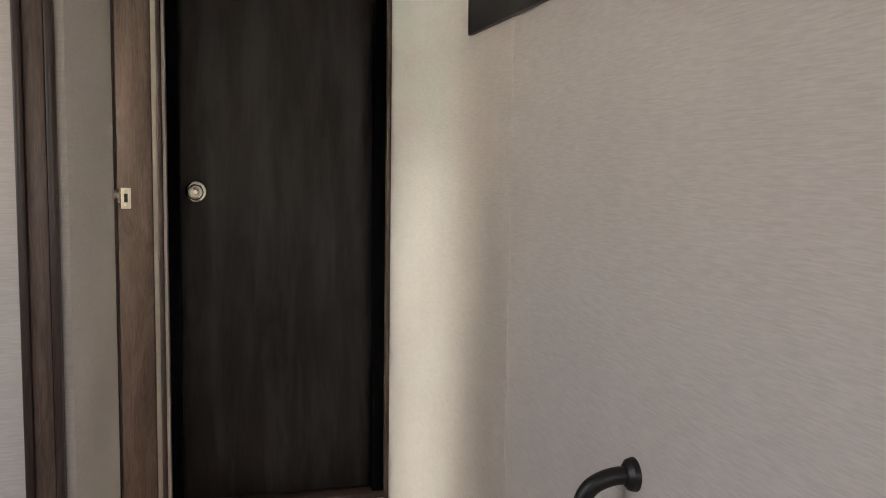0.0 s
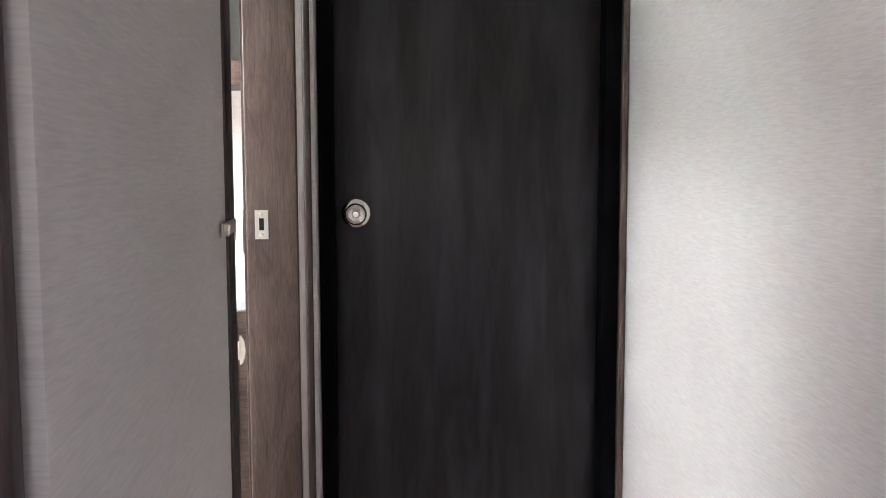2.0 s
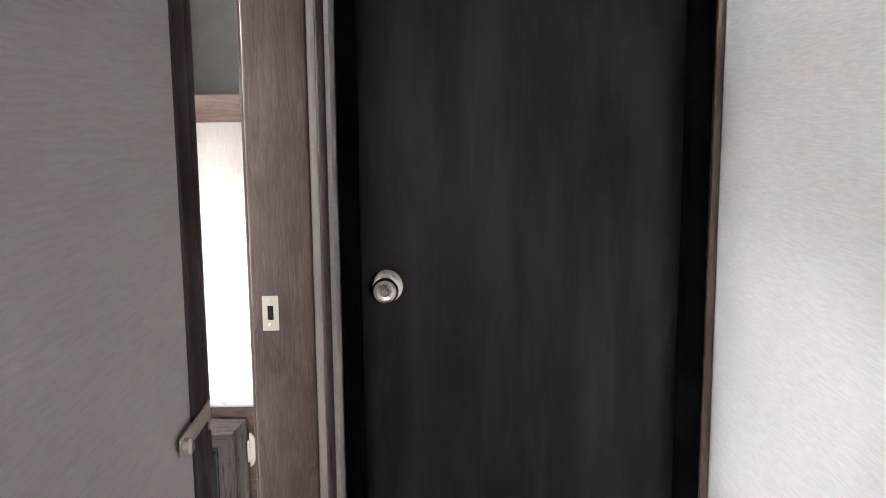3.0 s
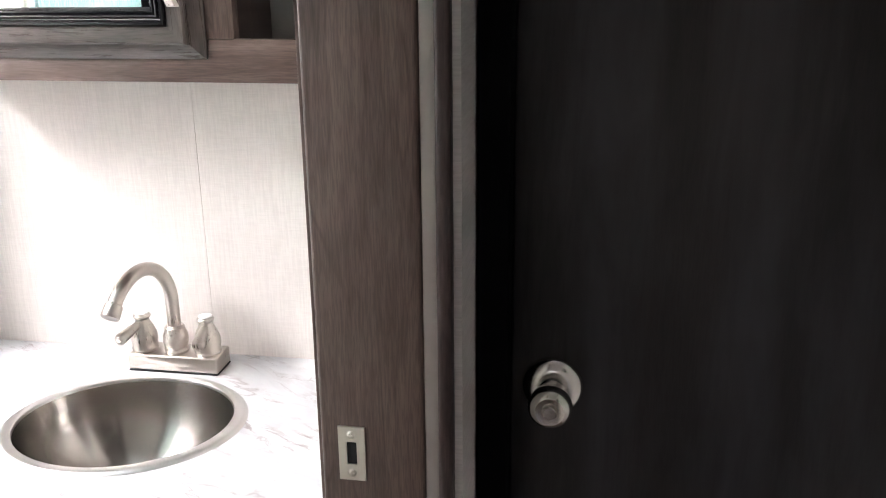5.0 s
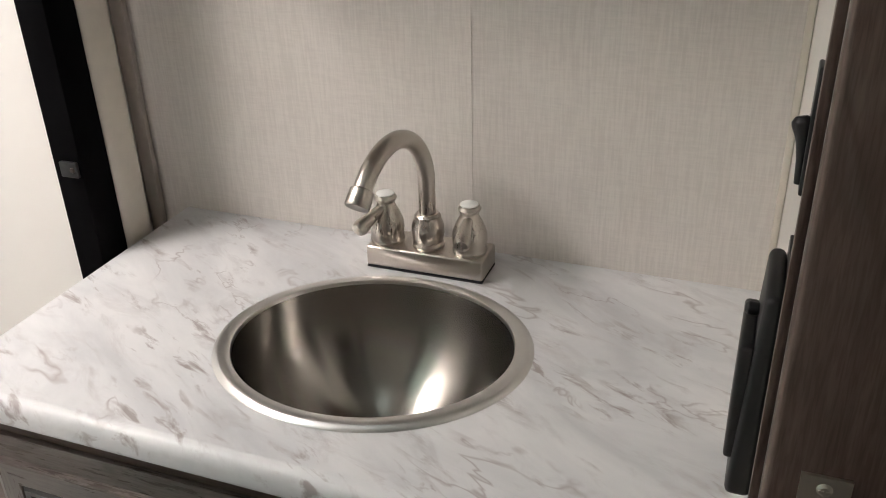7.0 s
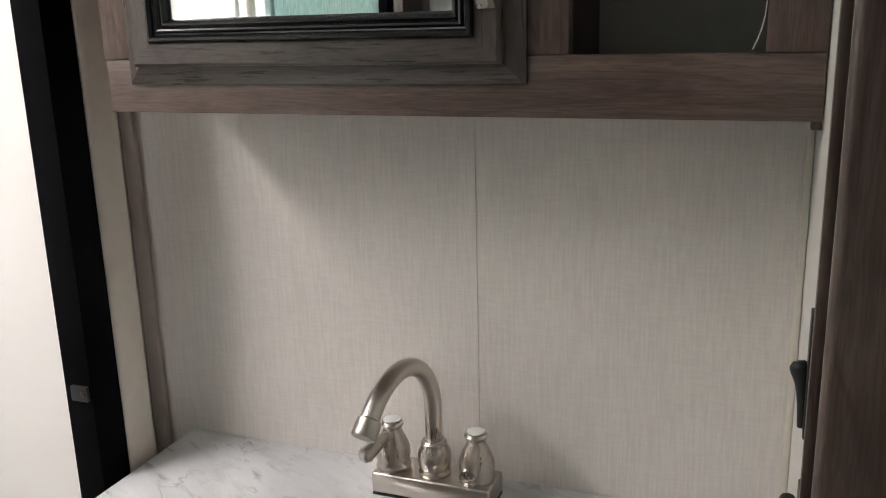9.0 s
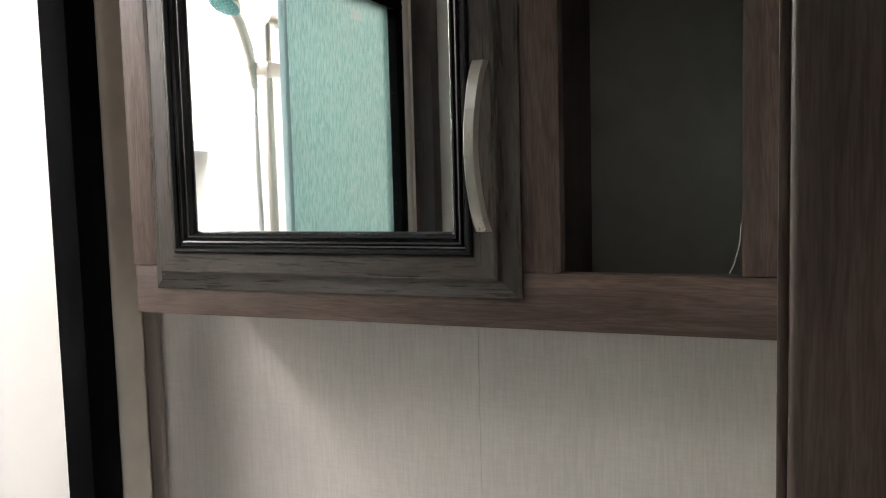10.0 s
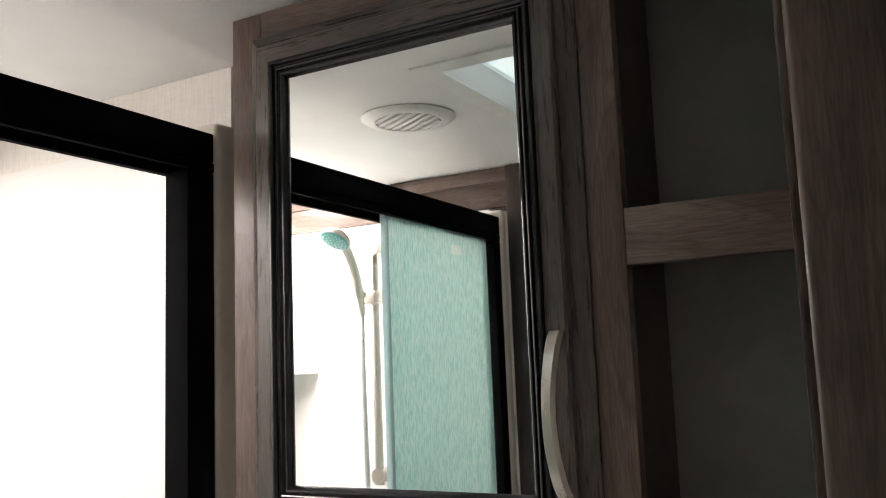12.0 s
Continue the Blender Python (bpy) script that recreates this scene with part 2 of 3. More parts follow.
def part(name, bm, mat, parent, label=""):
    ob = new(name, mesh(name, bm, mat))
    ob.parent = parent
    if parent is not None:
        ob.matrix_parent_inverse = Matrix.Translation(parent["base"]).inverted() if "base" in parent else Matrix()
    return tagged(ob, label)


def thing(name, at, label, category, group="", kind=""):
    ob = new(name)
    ob.location = at
    ob["base"] = tuple(at)
    ob.empty_display_size = 0.05
    return tagged(ob, label, category, group, kind)


def setting(name, bm, mat, label, category):
    return tagged(new(name, mesh(name, bm, mat)), label, category, kind="structure")


def lathe(bm, profile, centre, seg=40, axis="z", caps=True):
    """Turn (radius, height) pairs about an axis through centre."""
    rings = []
    for r, h in profile:
        ring = []
        for i in range(seg):
            a = 2 * math.pi * i / seg
            p = {"z": (r * math.cos(a), r * math.sin(a), h), "y": (r * math.cos(a), h, r * math.sin(a)), "x": (h, r * math.cos(a), r * math.sin(a))}[axis]
            ring.append(bm.verts.new(Vector(centre) + Vector(p)))
        rings.append(ring)
    for a, b in zip(rings, rings[1:]):
        for i in range(seg):
            bm.faces.new((a[i], a[(i + 1) % seg], b[(i + 1) % seg], b[i]))
    for ring, end in ((rings[0], profile[0]), (rings[-1], profile[-1])):
        if caps and end[0] > 1e-5:
            bm.faces.new(ring)
    bmesh.ops.remove_doubles(bm, verts=[v for ring, end in zip((rings[0], rings[-1]), (profile[0], profile[-1])) if end[0] <= 1e-5 for v in ring], dist=1e-6)
    return bm


def tube(bm, points, radii, seg=16):
    """A round tube along a line of points, capped."""
    pts = [Vector(p) for p in points]
    if not isinstance(radii, (list, tuple)):
        radii = [radii] * len(pts)
    side = None
    rings = []
    for i, p in enumerate(pts):
        d = (pts[min(i + 1, len(pts) - 1)] - pts[max(i - 1, 0)]).normalized()
        if side is None:
            side = d.orthogonal().normalized()
        side = (side - d * side.dot(d)).normalized()
        up = d.cross(side)
        rings.append([bm.verts.new(p + radii[i] * (side * math.cos(2 * math.pi * k / seg) + up * math.sin(2 * math.pi * k / seg))) for k in range(seg)])
    for a, b in zip(rings, rings[1:]):
        for k in range(seg):
            bm.faces.new((a[k], a[(k + 1) % seg], b[(k + 1) % seg], b[k]))
    bm.faces.new(rings[0])
    bm.faces.new(rings[-1])
    return bm


def curve_points(controls, steps=8):
    """Catmull-Rom points through the controls."""
    c = [Vector(p) for p in controls]
    c = [2 * c[0] - c[1]] + c + [2 * c[-1] - c[-2]]
    out = []
    for i in range(1, len(c) - 2):
        for s in range(steps):
            t = s / steps
            out.append(0.5 * (2 * c[i] + (c[i + 1] - c[i - 1]) * t + (2 * c[i - 1] - 5 * c[i] + 4 * c[i + 1] - c[i + 2]) * t * t + (3 * c[i] - c[i - 1] - 3 * c[i + 1] + c[i + 2]) * t ** 3))
    return out + [c[-2]]


def moulded_frame(bm, x0, x1, z0, z1, profile, sides=(0, 1, 2, 3)):
    """A mitred rectangular frame in the x-z plane; profile pairs are (inset from the outer edge, y)."""
    loops = []
    for inset, y in profile:
        loops.append([bm.verts.new(p) for p in ((x0 + inset, y, z0 + inset), (x1 - inset, y, z0 + inset), (x1 - inset, y, z1 - inset), (x0 + inset, y, z1 - inset))])
    for a, b in zip(loops, loops[1:]):
        for i in sides:
            bm.faces.new((a[i], a[(i + 1) % 4], b[(i + 1) % 4], b[i]))
    bmesh.ops.delete(bm, geom=[v for v in bm.verts if not v.link_faces], context="VERTS")
    return bm


def wall_with_hole(bm, axis, at0, at1, u0, u1, z0, z1, hole):
    """A wall slab between at0 and at1 across its axis, from u0 to u1, with one rectangular hole (h0, h1, hz0, hz1)."""
    h0, h1, k0, k1 = hole
    for a, b, c, d in ((u0, h0, z0, z1), (h1, u1, z0, z1), (h0, h1, z0, k0), (h0, h1, k1, z1)):
        if b - a > 1e-4 and d - c > 1e-4:
            if axis == "x":
                box(bm, at0, at1, a, b, c, d)
            elif axis == "y":
                box(bm, a, b, at0, at1, c, d)
            else:
                box(bm, a, b, c, d, at0, at1)
    return bm


# ---- setting: floor, walls, ceiling ----
H = 1.935
setting("floor", boxed(-1.75, 0.80, -5.25, 0.60, -0.06, 0.0), FLOORM, "grey-brown vinyl plank floor of the caravan", "floor")
bm = bmesh.new()
HAT = (-0.594, -0.334, -0.300, 0.000)
SKY = (-1.45, -1.21, -0.63, 0.07)
for x0, x1, y0, y1 in ((-1.75, 0.80, -5.25, SKY[2]), (-1.75, 0.80, SKY[3], 0.60), (-1.75, SKY[0], SKY[2], SKY[3]), (SKY[1], HAT[0], SKY[2], SKY[3]), (HAT[1], 0.80, SKY[2], SKY[3]), (HAT[0], HAT[1], SKY[2], HAT[2]), (HAT[0], HAT[1], HAT[3], SKY[3])):
    box(bm, x0, x1, y0, y1, H, H + 0.05)
setting("ceiling", bm, CEIL, "smooth white vinyl ceiling", "ceiling")

# hall and living side
setting("wall_right", boxed(0.748, 0.80, -5.25, 0.16, 0, H), HALL, "pale linen-patterned hall wall panel", "wall")
setting("trim_wall_seam", boxed(0.7465, 0.7479, -0.988, -0.978, 0, H - 0.001), HALL, "thin batten over a wall panel seam", "trim")
bm = wall_with_hole(bmesh.new(), "y", -5.25, -5.20, -1.75, 0.748, 0, H, (-1.05, 0.15, 1.0, 1.7))
setting("wall_rear", bm, WALL, "pale linen wall with a window at the rear", "wall")
bm = wall_with_hole(bmesh.new(), "x", -1.75, -1.70, -5.20, 0.60, 0, H, (-2.70, -1.60, 1.02, 1.68))
setting("wall_left", bm, WALL, "pale linen outer wall with a window", "wall")
setting("wall_living", boxed(-1.70, -0.034, -1.240, -1.19, 0, H), HALL, "pale linen wall beside the sliding door", "wall")
setting("wall_pocket", boxed(-0.050, -0.004, -1.19, -0.70, 0, H), WALL, "linen wall behind the sliding door panel", "wall")
setting("wall_bath_near", boxed(-0.75, -0.050, -0.72, -0.68, 0, H), WALL, "linen bathroom wall beside the doorway", "wall")
# end of the hall
bm = bmesh.new()
box(bm, 0.095, 0.748, 0.16, 0.20, 0, H)
box(bm, 0.1030, 0.748, 0.10, 0.16, 1.905, H)
box(bm, 0.1030, 0.748, 0.10, 0.16, 0.0, 0.044)
setting("wall_end", bm, HALL, "pale linen wall round the dark door", "wall")
setting("wall_partition", boxed(-0.025, 0.088, 0.018, 0.52, 0, H), PARTITION, "pale cream bathroom partition wall", "wall")
setting("trim_hall_corner", boxed(0.0882, 0.1030, 0.012, 0.1595, 0, H), HALL, "narrow grey wall return beside the dark door", "trim")
# sink wall of two wide panels with a fine seam
wall = setting("wall_sink", boxed(-1.70, -0.025, 0.5092, 0.55, 0, H), WALL, "linen-papered wall behind the basin", "wall")
for x0, x1 in ((-0.862, -0.3686), (-0.3674, -0.0255)):
    part("panel", boxed(x0, x1, 0.508, 0.5090, 0, H - 0.001), WALL, wall)
# ---- doorway ----
post = thing("door_post", (0.02, 0.0, 0), "walnut-brown door post with a metal strike plate", "door post")
part("board", boxed(-0.0300, 0.0695, 0.0, 0.0175, 0, H - 0.001, bevel=0.004, seg=3), WOOD, post)
part("back_stop", boxed(-0.0355, -0.0303, 0.0105, 0.0175, 0, H - 0.001, bevel=0.001), WOOD, post)
part("edge_moulding", boxed(0.0827, 0.0965, -0.004, 0.0115, 0, H - 0.001, bevel=0.004, seg=3), DARKTRIM, post, "dark brown edge moulding")
part("filler_strip", boxed(0.0697, 0.0825, 0.003, 0.0175, 0, H - 0.001, bevel=0.001), GREYTRIM, post, "narrow taupe filler strip")
bm = wall_with_hole(bmesh.new(), "y", -0.0022, 0.0, -0.0125, 0.0130, 0.9475, 1.0035, (-0.0045, 0.0050, 0.9645, 0.9880))
plate = part("strike_plate", bm, PLATE, post, "satin metal strike plate")
part("strike_hole", boxed(-0.0045, 0.005, -0.0008, -0.0002, 0.9645, 0.9880), DARK, plate)
for z in (0.9555, 0.9955):
    bm = lathe(bmesh.new(), [(0.0, -0.0038), (0.0025, -0.0036), (0.0042, -0.0022)], (0, 0, z), 16, "y")
    box(bm, -0.003, 0.003, -0.0041, -0.0036, z - 0.0005, z + 0.0005)
    box(bm, -0.0005, 0.0005, -0.0041, -0.0036, z - 0.003, z + 0.003)
    part("screw", bm, PLATE, plate)

slider = thing("sliding_door", (0.018, -0.93, 0), "pale linen sliding bathroom door, slid open, dark edge trim", "door")
part("panel", boxed(0.002, 0.027, -1.2385, -0.614, 0.02, H - 0.02, bevel=0.001), LEAF, slider)
part("edge_trim", boxed(0.000, 0.030, -0.6138, -0.572, 0.02, H - 0.02, bevel=0.003), DARKTRIM, slider, "dark brown edge trim")
part("edge_bead", boxed(0.002, 0.027, -0.5718, -0.535, 0.02, H - 0.02, bevel=0.004), DARKTRIM, slider, "dark brown edge bead")
bm = boxed(0.0302, 0.0325, -0.668, -0.565, 1.002, 1.019, bevel=0.001)
box(bm, 0.0302, 0.0325, -0.5650, -0.562, 0.990, 1.019)
latch = part("latch", bm, PLATE, slider, "satin metal hook latch")
part("latch_knob", lathe(bmesh.new(), [(0.0075, 0.0328), (0.0075, 0.038), (0.005, 0.040), (0.0, 0.0402)], (0, -0.660, 1.0105), 16, "x"), PLATE, latch)

npost = thing("end_post", (-0.01, -1.252, 0), "walnut-brown corner post with dark moulded edges", "post")
part("board", boxed(-0.0225, 0.0035, -1.254, -1.2405, 0, H - 0.001, bevel=0.002), WOOD, npost)
part("edge_moulding", boxed(0.0037, 0.016, -1.257, -1.2405, 0, H - 0.001, bevel=0.004), DARKTRIM, npost)
part("edge_moulding", boxed(-0.0350, -0.0227, -1.259, -1.2405, 0, H - 0.001, bevel=0.004), DARKTRIM, npost)

# ---- dark door at the end of the hall ----
door = thing("door_1", (0.42, 0.14, 0.045), "espresso-dark wooden passage door, closed, with nickel knob", "door")
part("leaf", boxed(0.1365, 0.6980, 0.138, 0.158, 0.066, 1.88, bevel=0.002), ESPRESSO, door)
bm = bmesh.new()
for x0, x1 in ((0.1055, 0.136), (0.6985, 0.7330)):
    box(bm, x0, x1, 0.097, 0.1595, 0.0625, 1.90, bevel=0.003)
box(bm, 0.136, 0.6985, 0.099, 0.1595, 1.883, 1.90, bevel=0.003)
part("frame", bm, BLACK, door, "black door frame")
part("casing", boxed(0.7333, 0.7475, 0.088, 0.0995, 0.0, H - 0.001, bevel=0.003), WOOD, door, "thin brown casing strip")
part("threshold", boxed(0.101, 0.740, 0.080, 0.1595, 0.045, 0.062, bevel=0.003), DARKTRIM, door)
kx, kz = 0.1800, 0.9895
knob = part("knob", lathe(bmesh.new(), [(0.0, 0.0808), (0.0095, 0.0806), (0.0145, 0.0795), (0.0185, 0.0815), (0.0215, 0.086), (0.0225, 0.092), (0.0205, 0.102), (0.0135, 0.110), (0.0115, 0.118), (0.0125, 0.126), (0.014, 0.128)], (kx, 0, kz), 40, "y"), KNOB, door, "brushed nickel knob")
part("rosette", lathe(bmesh.new(), [(0.0142, 0.1275), (0.020, 0.128), (0.0285, 0.131), (0.0320, 0.1355), (0.0325, 0.1378)], (kx, 0, kz), 40, "y"), KNOB, knob)
part("turn_button", lathe(bmesh.new(), [(0.0, 0.0765), (0.006, 0.0767), (0.0075, 0.0785), (0.008, 0.0805)], (kx, 0, kz), 24, "y"), KNOB, knob)

# ---- hall wall fittings ----
tv = thing("wall_screen", (0.74, -1.0, 1.345), "black flat screen hung high on the hall wall", "screen")
part("case", boxed(0.735, 0.7478, -1.40, -0.735, 1.346, 1.72, bevel=0.003), PLASTIC, tv)
grab = thing("grab_handle", (0.74, -1.496, 0.67), "black curved grab handle screwed to the hall wall", "handle")
part("flange", lathe(bmesh.new(), [(0.0, 0.733), (0.014, 0.734), (0.021, 0.740), (0.023, 0.7479)], (0, -1.496, 0.676), 24, "x"), PLASTIC, grab)
part("bar", tube(bmesh.new(), curve_points([(0.745, -1.496, 0.676), (0.715, -1.49, 0.672), (0.690, -1.482, 0.655), (0.680, -1.475, 0.62), (0.678, -1.47, 0.56), (0.678, -1.47, 0.50), (0.70, -1.475, 0.455), (0.745, -1.48, 0.45)]), 0.012), PLASTIC, grab)
part("flange", lathe(bmesh.new(), [(0.0, 0.733), (0.014, 0.734), (0.021, 0.740), (0.023, 0.7479)], (0, -1.48, 0.45), 24, "x"), PLASTIC, grab)

# ---- vanity ----
van = thing("vanity_cabinet", (-0.41, 0.28, 0), "walnut-brown vanity cabinet with panelled doors under the worktop", "cabinet")
bm = bmesh.new()
box(bm, -0.775, -0.760, 0.1135, 0.507, 0.08, 0.7938)
box(bm, -0.041, -0.0262, 0.1135, 0.507, 0.08, 0.7938)
box(bm, -0.7598, -0.0412, 0.1135, 0.507, 0.08, 0.095)
box(bm, -0.7598, -0.0412, 0.495, 0.507, 0.0952, 0.7938)
part("carcass", bm, WOOD_X, van)
bm = bmesh.new()
box(bm, -0.775, -0.0262, 0.095, 0.1133, 0.758, 0.7938)
box(bm, -0.775, -0.0262, 0.095, 0.1133, 0.08, 0.130)
for x0, x1 in ((-0.775, -0.735), (-0.430, -0.395), (-0.085, -0.0262)):
    box(bm, x0, x1, 0.095, 0.1133, 0.1302, 0.7578)
part("face_frame", bm, WOOD_X, van)
part("plinth", boxed(-0.775, -0.0262, 0.13, 0.507, 0.0, 0.0795), DARKTRIM, van)


def framed_door(parent, x0, x1, z0, z1, profile):
    """A mitred door frame: the bottom rail carries the top rail and the two stiles."""
    d = part("door", moulded_frame(bmesh.new(), x0, x1, z0, z1, profile, sides=(0,)), GREYWOOD_X, parent)
    part("rail", moulded_frame(bmesh.new(), x0, x1, z0, z1, profile, sides=(2,)), GREYWOOD_X, d)
    for k in (1, 3):
        part("stile", moulded_frame(bmesh.new(), x0, x1, z0, z1, profile, sides=(k,)), GREYWOOD, d)
    return d


def panel_door(parent, x0, x1, z0, z1, y):
    d = framed_door(parent, x0, x1, z0, z1, [(0, y), (0, y - 0.006), (0.002, y - 0.008), (0.020, y - 0.013), (0.021, y - 0.019), (0.023, y - 0.0205), (0.046, y - 0.0205), (0.048, y - 0.019)])
    bm = bmesh.new()
    moulded_frame(bm, x0 + 0.048, x1 - 0.048, z0 + 0.048, z1 - 0.048, [(0, y - 0.019), (0.003, y - 0.022), (0.009, y - 0.021), (0.012, y - 0.015), (0.020, y - 0.013), (0.024, y - 0.008)])
    part("moulding", bm, BLACKWOOD, d, "black glazed moulding")
    part("door_panel", boxed(x0 + 0.070, x1 - 0.070, y - 0.009, y - 0.004, z0 + 0.070, z1 - 0.070), GREYTRIM, d)
    return d


panel_door(van, -0.745, -0.420, 0.12, 0.770, 0.095)
panel_door(van, -0.405, -0.064, 0.12, 0.770, 0.095)
for hz in (0.712, 0.190):
    bm = lathe(bmesh.new(), [(0.0, 0.0895), (0.028, 0.0897), (0.031, 0.0912), (0.031, 0.0948)], (0, 0, 0), 28, "y")
    bmesh.ops.transform(bm, matrix=Matrix.Translation((-0.0610, 0, hz)) @ Matrix.Diagonal((0.40, 1, 1, 1)), verts=bm.verts)
    bmesh.ops.bisect_plane(bm, geom=bm.verts[:] + bm.edges[:] + bm.faces[:], plane_co=(-0.0600, 0, 0), plane_no=(-1, 0, 0), clear_outer=True)
    leaf = part("hinge", bm, CREAM, van, "pale metal door hinge")
    part("knuckle", boxed(-0.0632, -0.0590, 0.0835, 0.0893, hz - 0.019, hz + 0.019, bevel=0.0012), CREAM, leaf)

# marble-look worktop with a round cut-out
CZ = 0.824
SX, SY = -0.400, 0.278
OVAL = Matrix.Translation((SX, SY, 0)) @ pose(0, 0, 0, 0, 0, 9.6) @ Matrix.Diagonal((1.0, 0.843, 1, 1)) @ Matrix.Translation((-SX, -SY, 0))


def worktop(edge):
    bm = bmesh.new()
    x0, x1, y0, y1, z0, z1 = -0.783, -0.0256, 0.078, 0.5075, CZ - 0.030, CZ
    n = 64
    hole, rim = [], []
    for i in range(n):
        a = 2 * math.pi * (i + 0.5) / n
        c, s = math.cos(a), math.sin(a)
        hole.append(tuple((OVAL @ Vector((SX + 0.149 * c, SY + 0.149 * s, 0)))[:2]))
        t = min(((x1 if c > 0 else x0) - SX) / c if abs(c) > 1e-6 else 9, ((y1 if s > 0 else y0 + 0.014) - SY) / s if abs(s) > 1e-6 else 9)
        rim.append((SX + t * c, SY + t * s))
    for corner in ((x0, y0 + 0.014), (x1, y0 + 0.014), (x0, y1), (x1, y1)):
        k = min(range(n), key=lambda i: (rim[i][0] - corner[0]) ** 2 + (rim[i][1] - corner[1]) ** 2)
        rim[k] = corner
    ht, rt = [bm.verts.new((*p, z1)) for p in hole], [bm.verts.new((*p, z1)) for p in rim]
    hb, rb = [bm.verts.new((*p, z0)) for p in hole], [bm.verts.new((*p, z0)) for p in rim]
    for i in range(n):
        j = (i + 1) % n
        bm.faces.new((ht[i], ht[j], rt[j], rt[i]))
        bm.faces.new((hb[i], rb[i], rb[j], hb[j]))
        bm.faces.new((ht[i], hb[i], hb[j], ht[j]))
        if not (abs(rim[i][1] - (y0 + 0.014)) < 1e-6 and abs(rim[j][1] - (y0 + 0.014)) < 1e-6):
            bm.faces.new((rt[i], rt[j], rb[j], rb[i]))
    if edge:
        bm.free()
        bm = bmesh.new()
    else:
        bmesh.ops.remove_doubles(bm, verts=bm.verts, dist=1e-5)
        return bm
    prof = [(0.014, z1), (0.009, z1 - 0.0010), (0.005, z1 - 0.0035), (0.002, z1 - 0.0075), (0.0, z1 - 0.013), (0.0, z0 + 0.004), (0.003, z0), (0.014, z0)]
    rows = [[bm.verts.new((x, y0 + d, z)) for d, z in prof] for x in (x0, x1)]
    for a in range(len(prof) - 1):
        bm.faces.new((rows[0][a], rows[0][a + 1], rows[1][a + 1], rows[1][a]))
    bm.faces.new(rows[0])
    bm.faces.new(rows[1])
    bmesh.ops.remove_doubles(bm, verts=bm.verts, dist=1e-5)
    return bm


top = thing("worktop", (-0.405, 0.29, CZ - 0.030), "white marble-look worktop with rounded front edge on the vanity", "worktop")
part("slab", worktop(False), MARBLE, top)
part("front_edge", worktop(True), MARBLE, top, "rounded laminate front edge")

basin = thing("round_basin", (SX, SY, CZ), "round brushed stainless steel basin set into the worktop", "basin")
bowl = [(0.1445 * math.sin(math.radians(a)), -0.004 - 0.140 * math.cos(math.radians(a)) ** 1.08) for a in range(0, 90, 5)]
bowl += [(0.1445, -0.003), (0.1452, 0.0004)]


def oval(profile, n):
    bm = lathe(bmesh.new(), profile, (SX, SY, CZ), n, caps=False)
    bmesh.ops.transform(bm, matrix=OVAL, verts=bm.verts)
    return bm


part("bowl", oval(bowl, 96), STEEL, basin)
part("rim", oval([(0.1452, 0.0004), (0.1454, 0.0028), (0.1460, 0.0046), (0.1470, 0.0051), (0.1575, 0.0048), (0.1592, 0.0043), (0.1640, 0.0014), (0.1650, 0.0003)], 96), RIM, basin, "bright satin steel rim")
part("drain", oval([(0.001, -0.1425), (0.012, -0.142), (0.018, -0.1405), (0.021, -0.1415), (0.022, -0.1430)], 32), NICKEL, basin, "metal drain ring")

gx, gy = -0.404, 0.450
tap = thing("basin_tap", (gx, gy, CZ), "brushed nickel two-handle tap with a gooseneck spout", "tap")
part("base", boxed(-0.475, -0.331, 0.4275, 0.4785, CZ + 0.0027, CZ + 0.0285, bevel=0.003, seg=3), NICKEL, tap)
part("gasket", boxed(-0.4745, -0.3315, 0.4280, 0.4780, CZ + 0.0002, CZ + 0.0026), PLASTIC, tap, "thin black rubber gasket")
part("spout_collar", lathe(bmesh.new(), [(0.0180, 0.0285), (0.0190, 0.0320), (0.0170, 0.0360), (0.0192, 0.0450), (0.0188, 0.0560), (0.0150, 0.0640), (0.0153, 0.0680), (0.0125, 0.0710)], (gx, gy, CZ), 32), NICKEL, tap)
arc = [(gx, gy, CZ + 0.064), (gx, gy, CZ + 0.098)]
for k in range(0, 17):
    a = math.radians(146) * k / 16
    arc.append((gx - 0.013 * k / 16, gy - 0.074 + 0.074 * math.cos(a), CZ + 0.118 + 0.063 * math.sin(a)))
spout = part("spout", tube(bmesh.new(), arc, 0.0100, 24), NICKEL, tap)
tip, lead = Vector(arc[-1]), (Vector(arc[-1]) - Vector(arc[-2])).normalized()
part("aerator", tube(bmesh.new(), [tip - 0.002 * lead, tip, tip + 0.016 * lead, tip + 0.018 * lead], [0.0100, 0.0126, 0.0130, 0.0122], 24), NICKEL, spout)


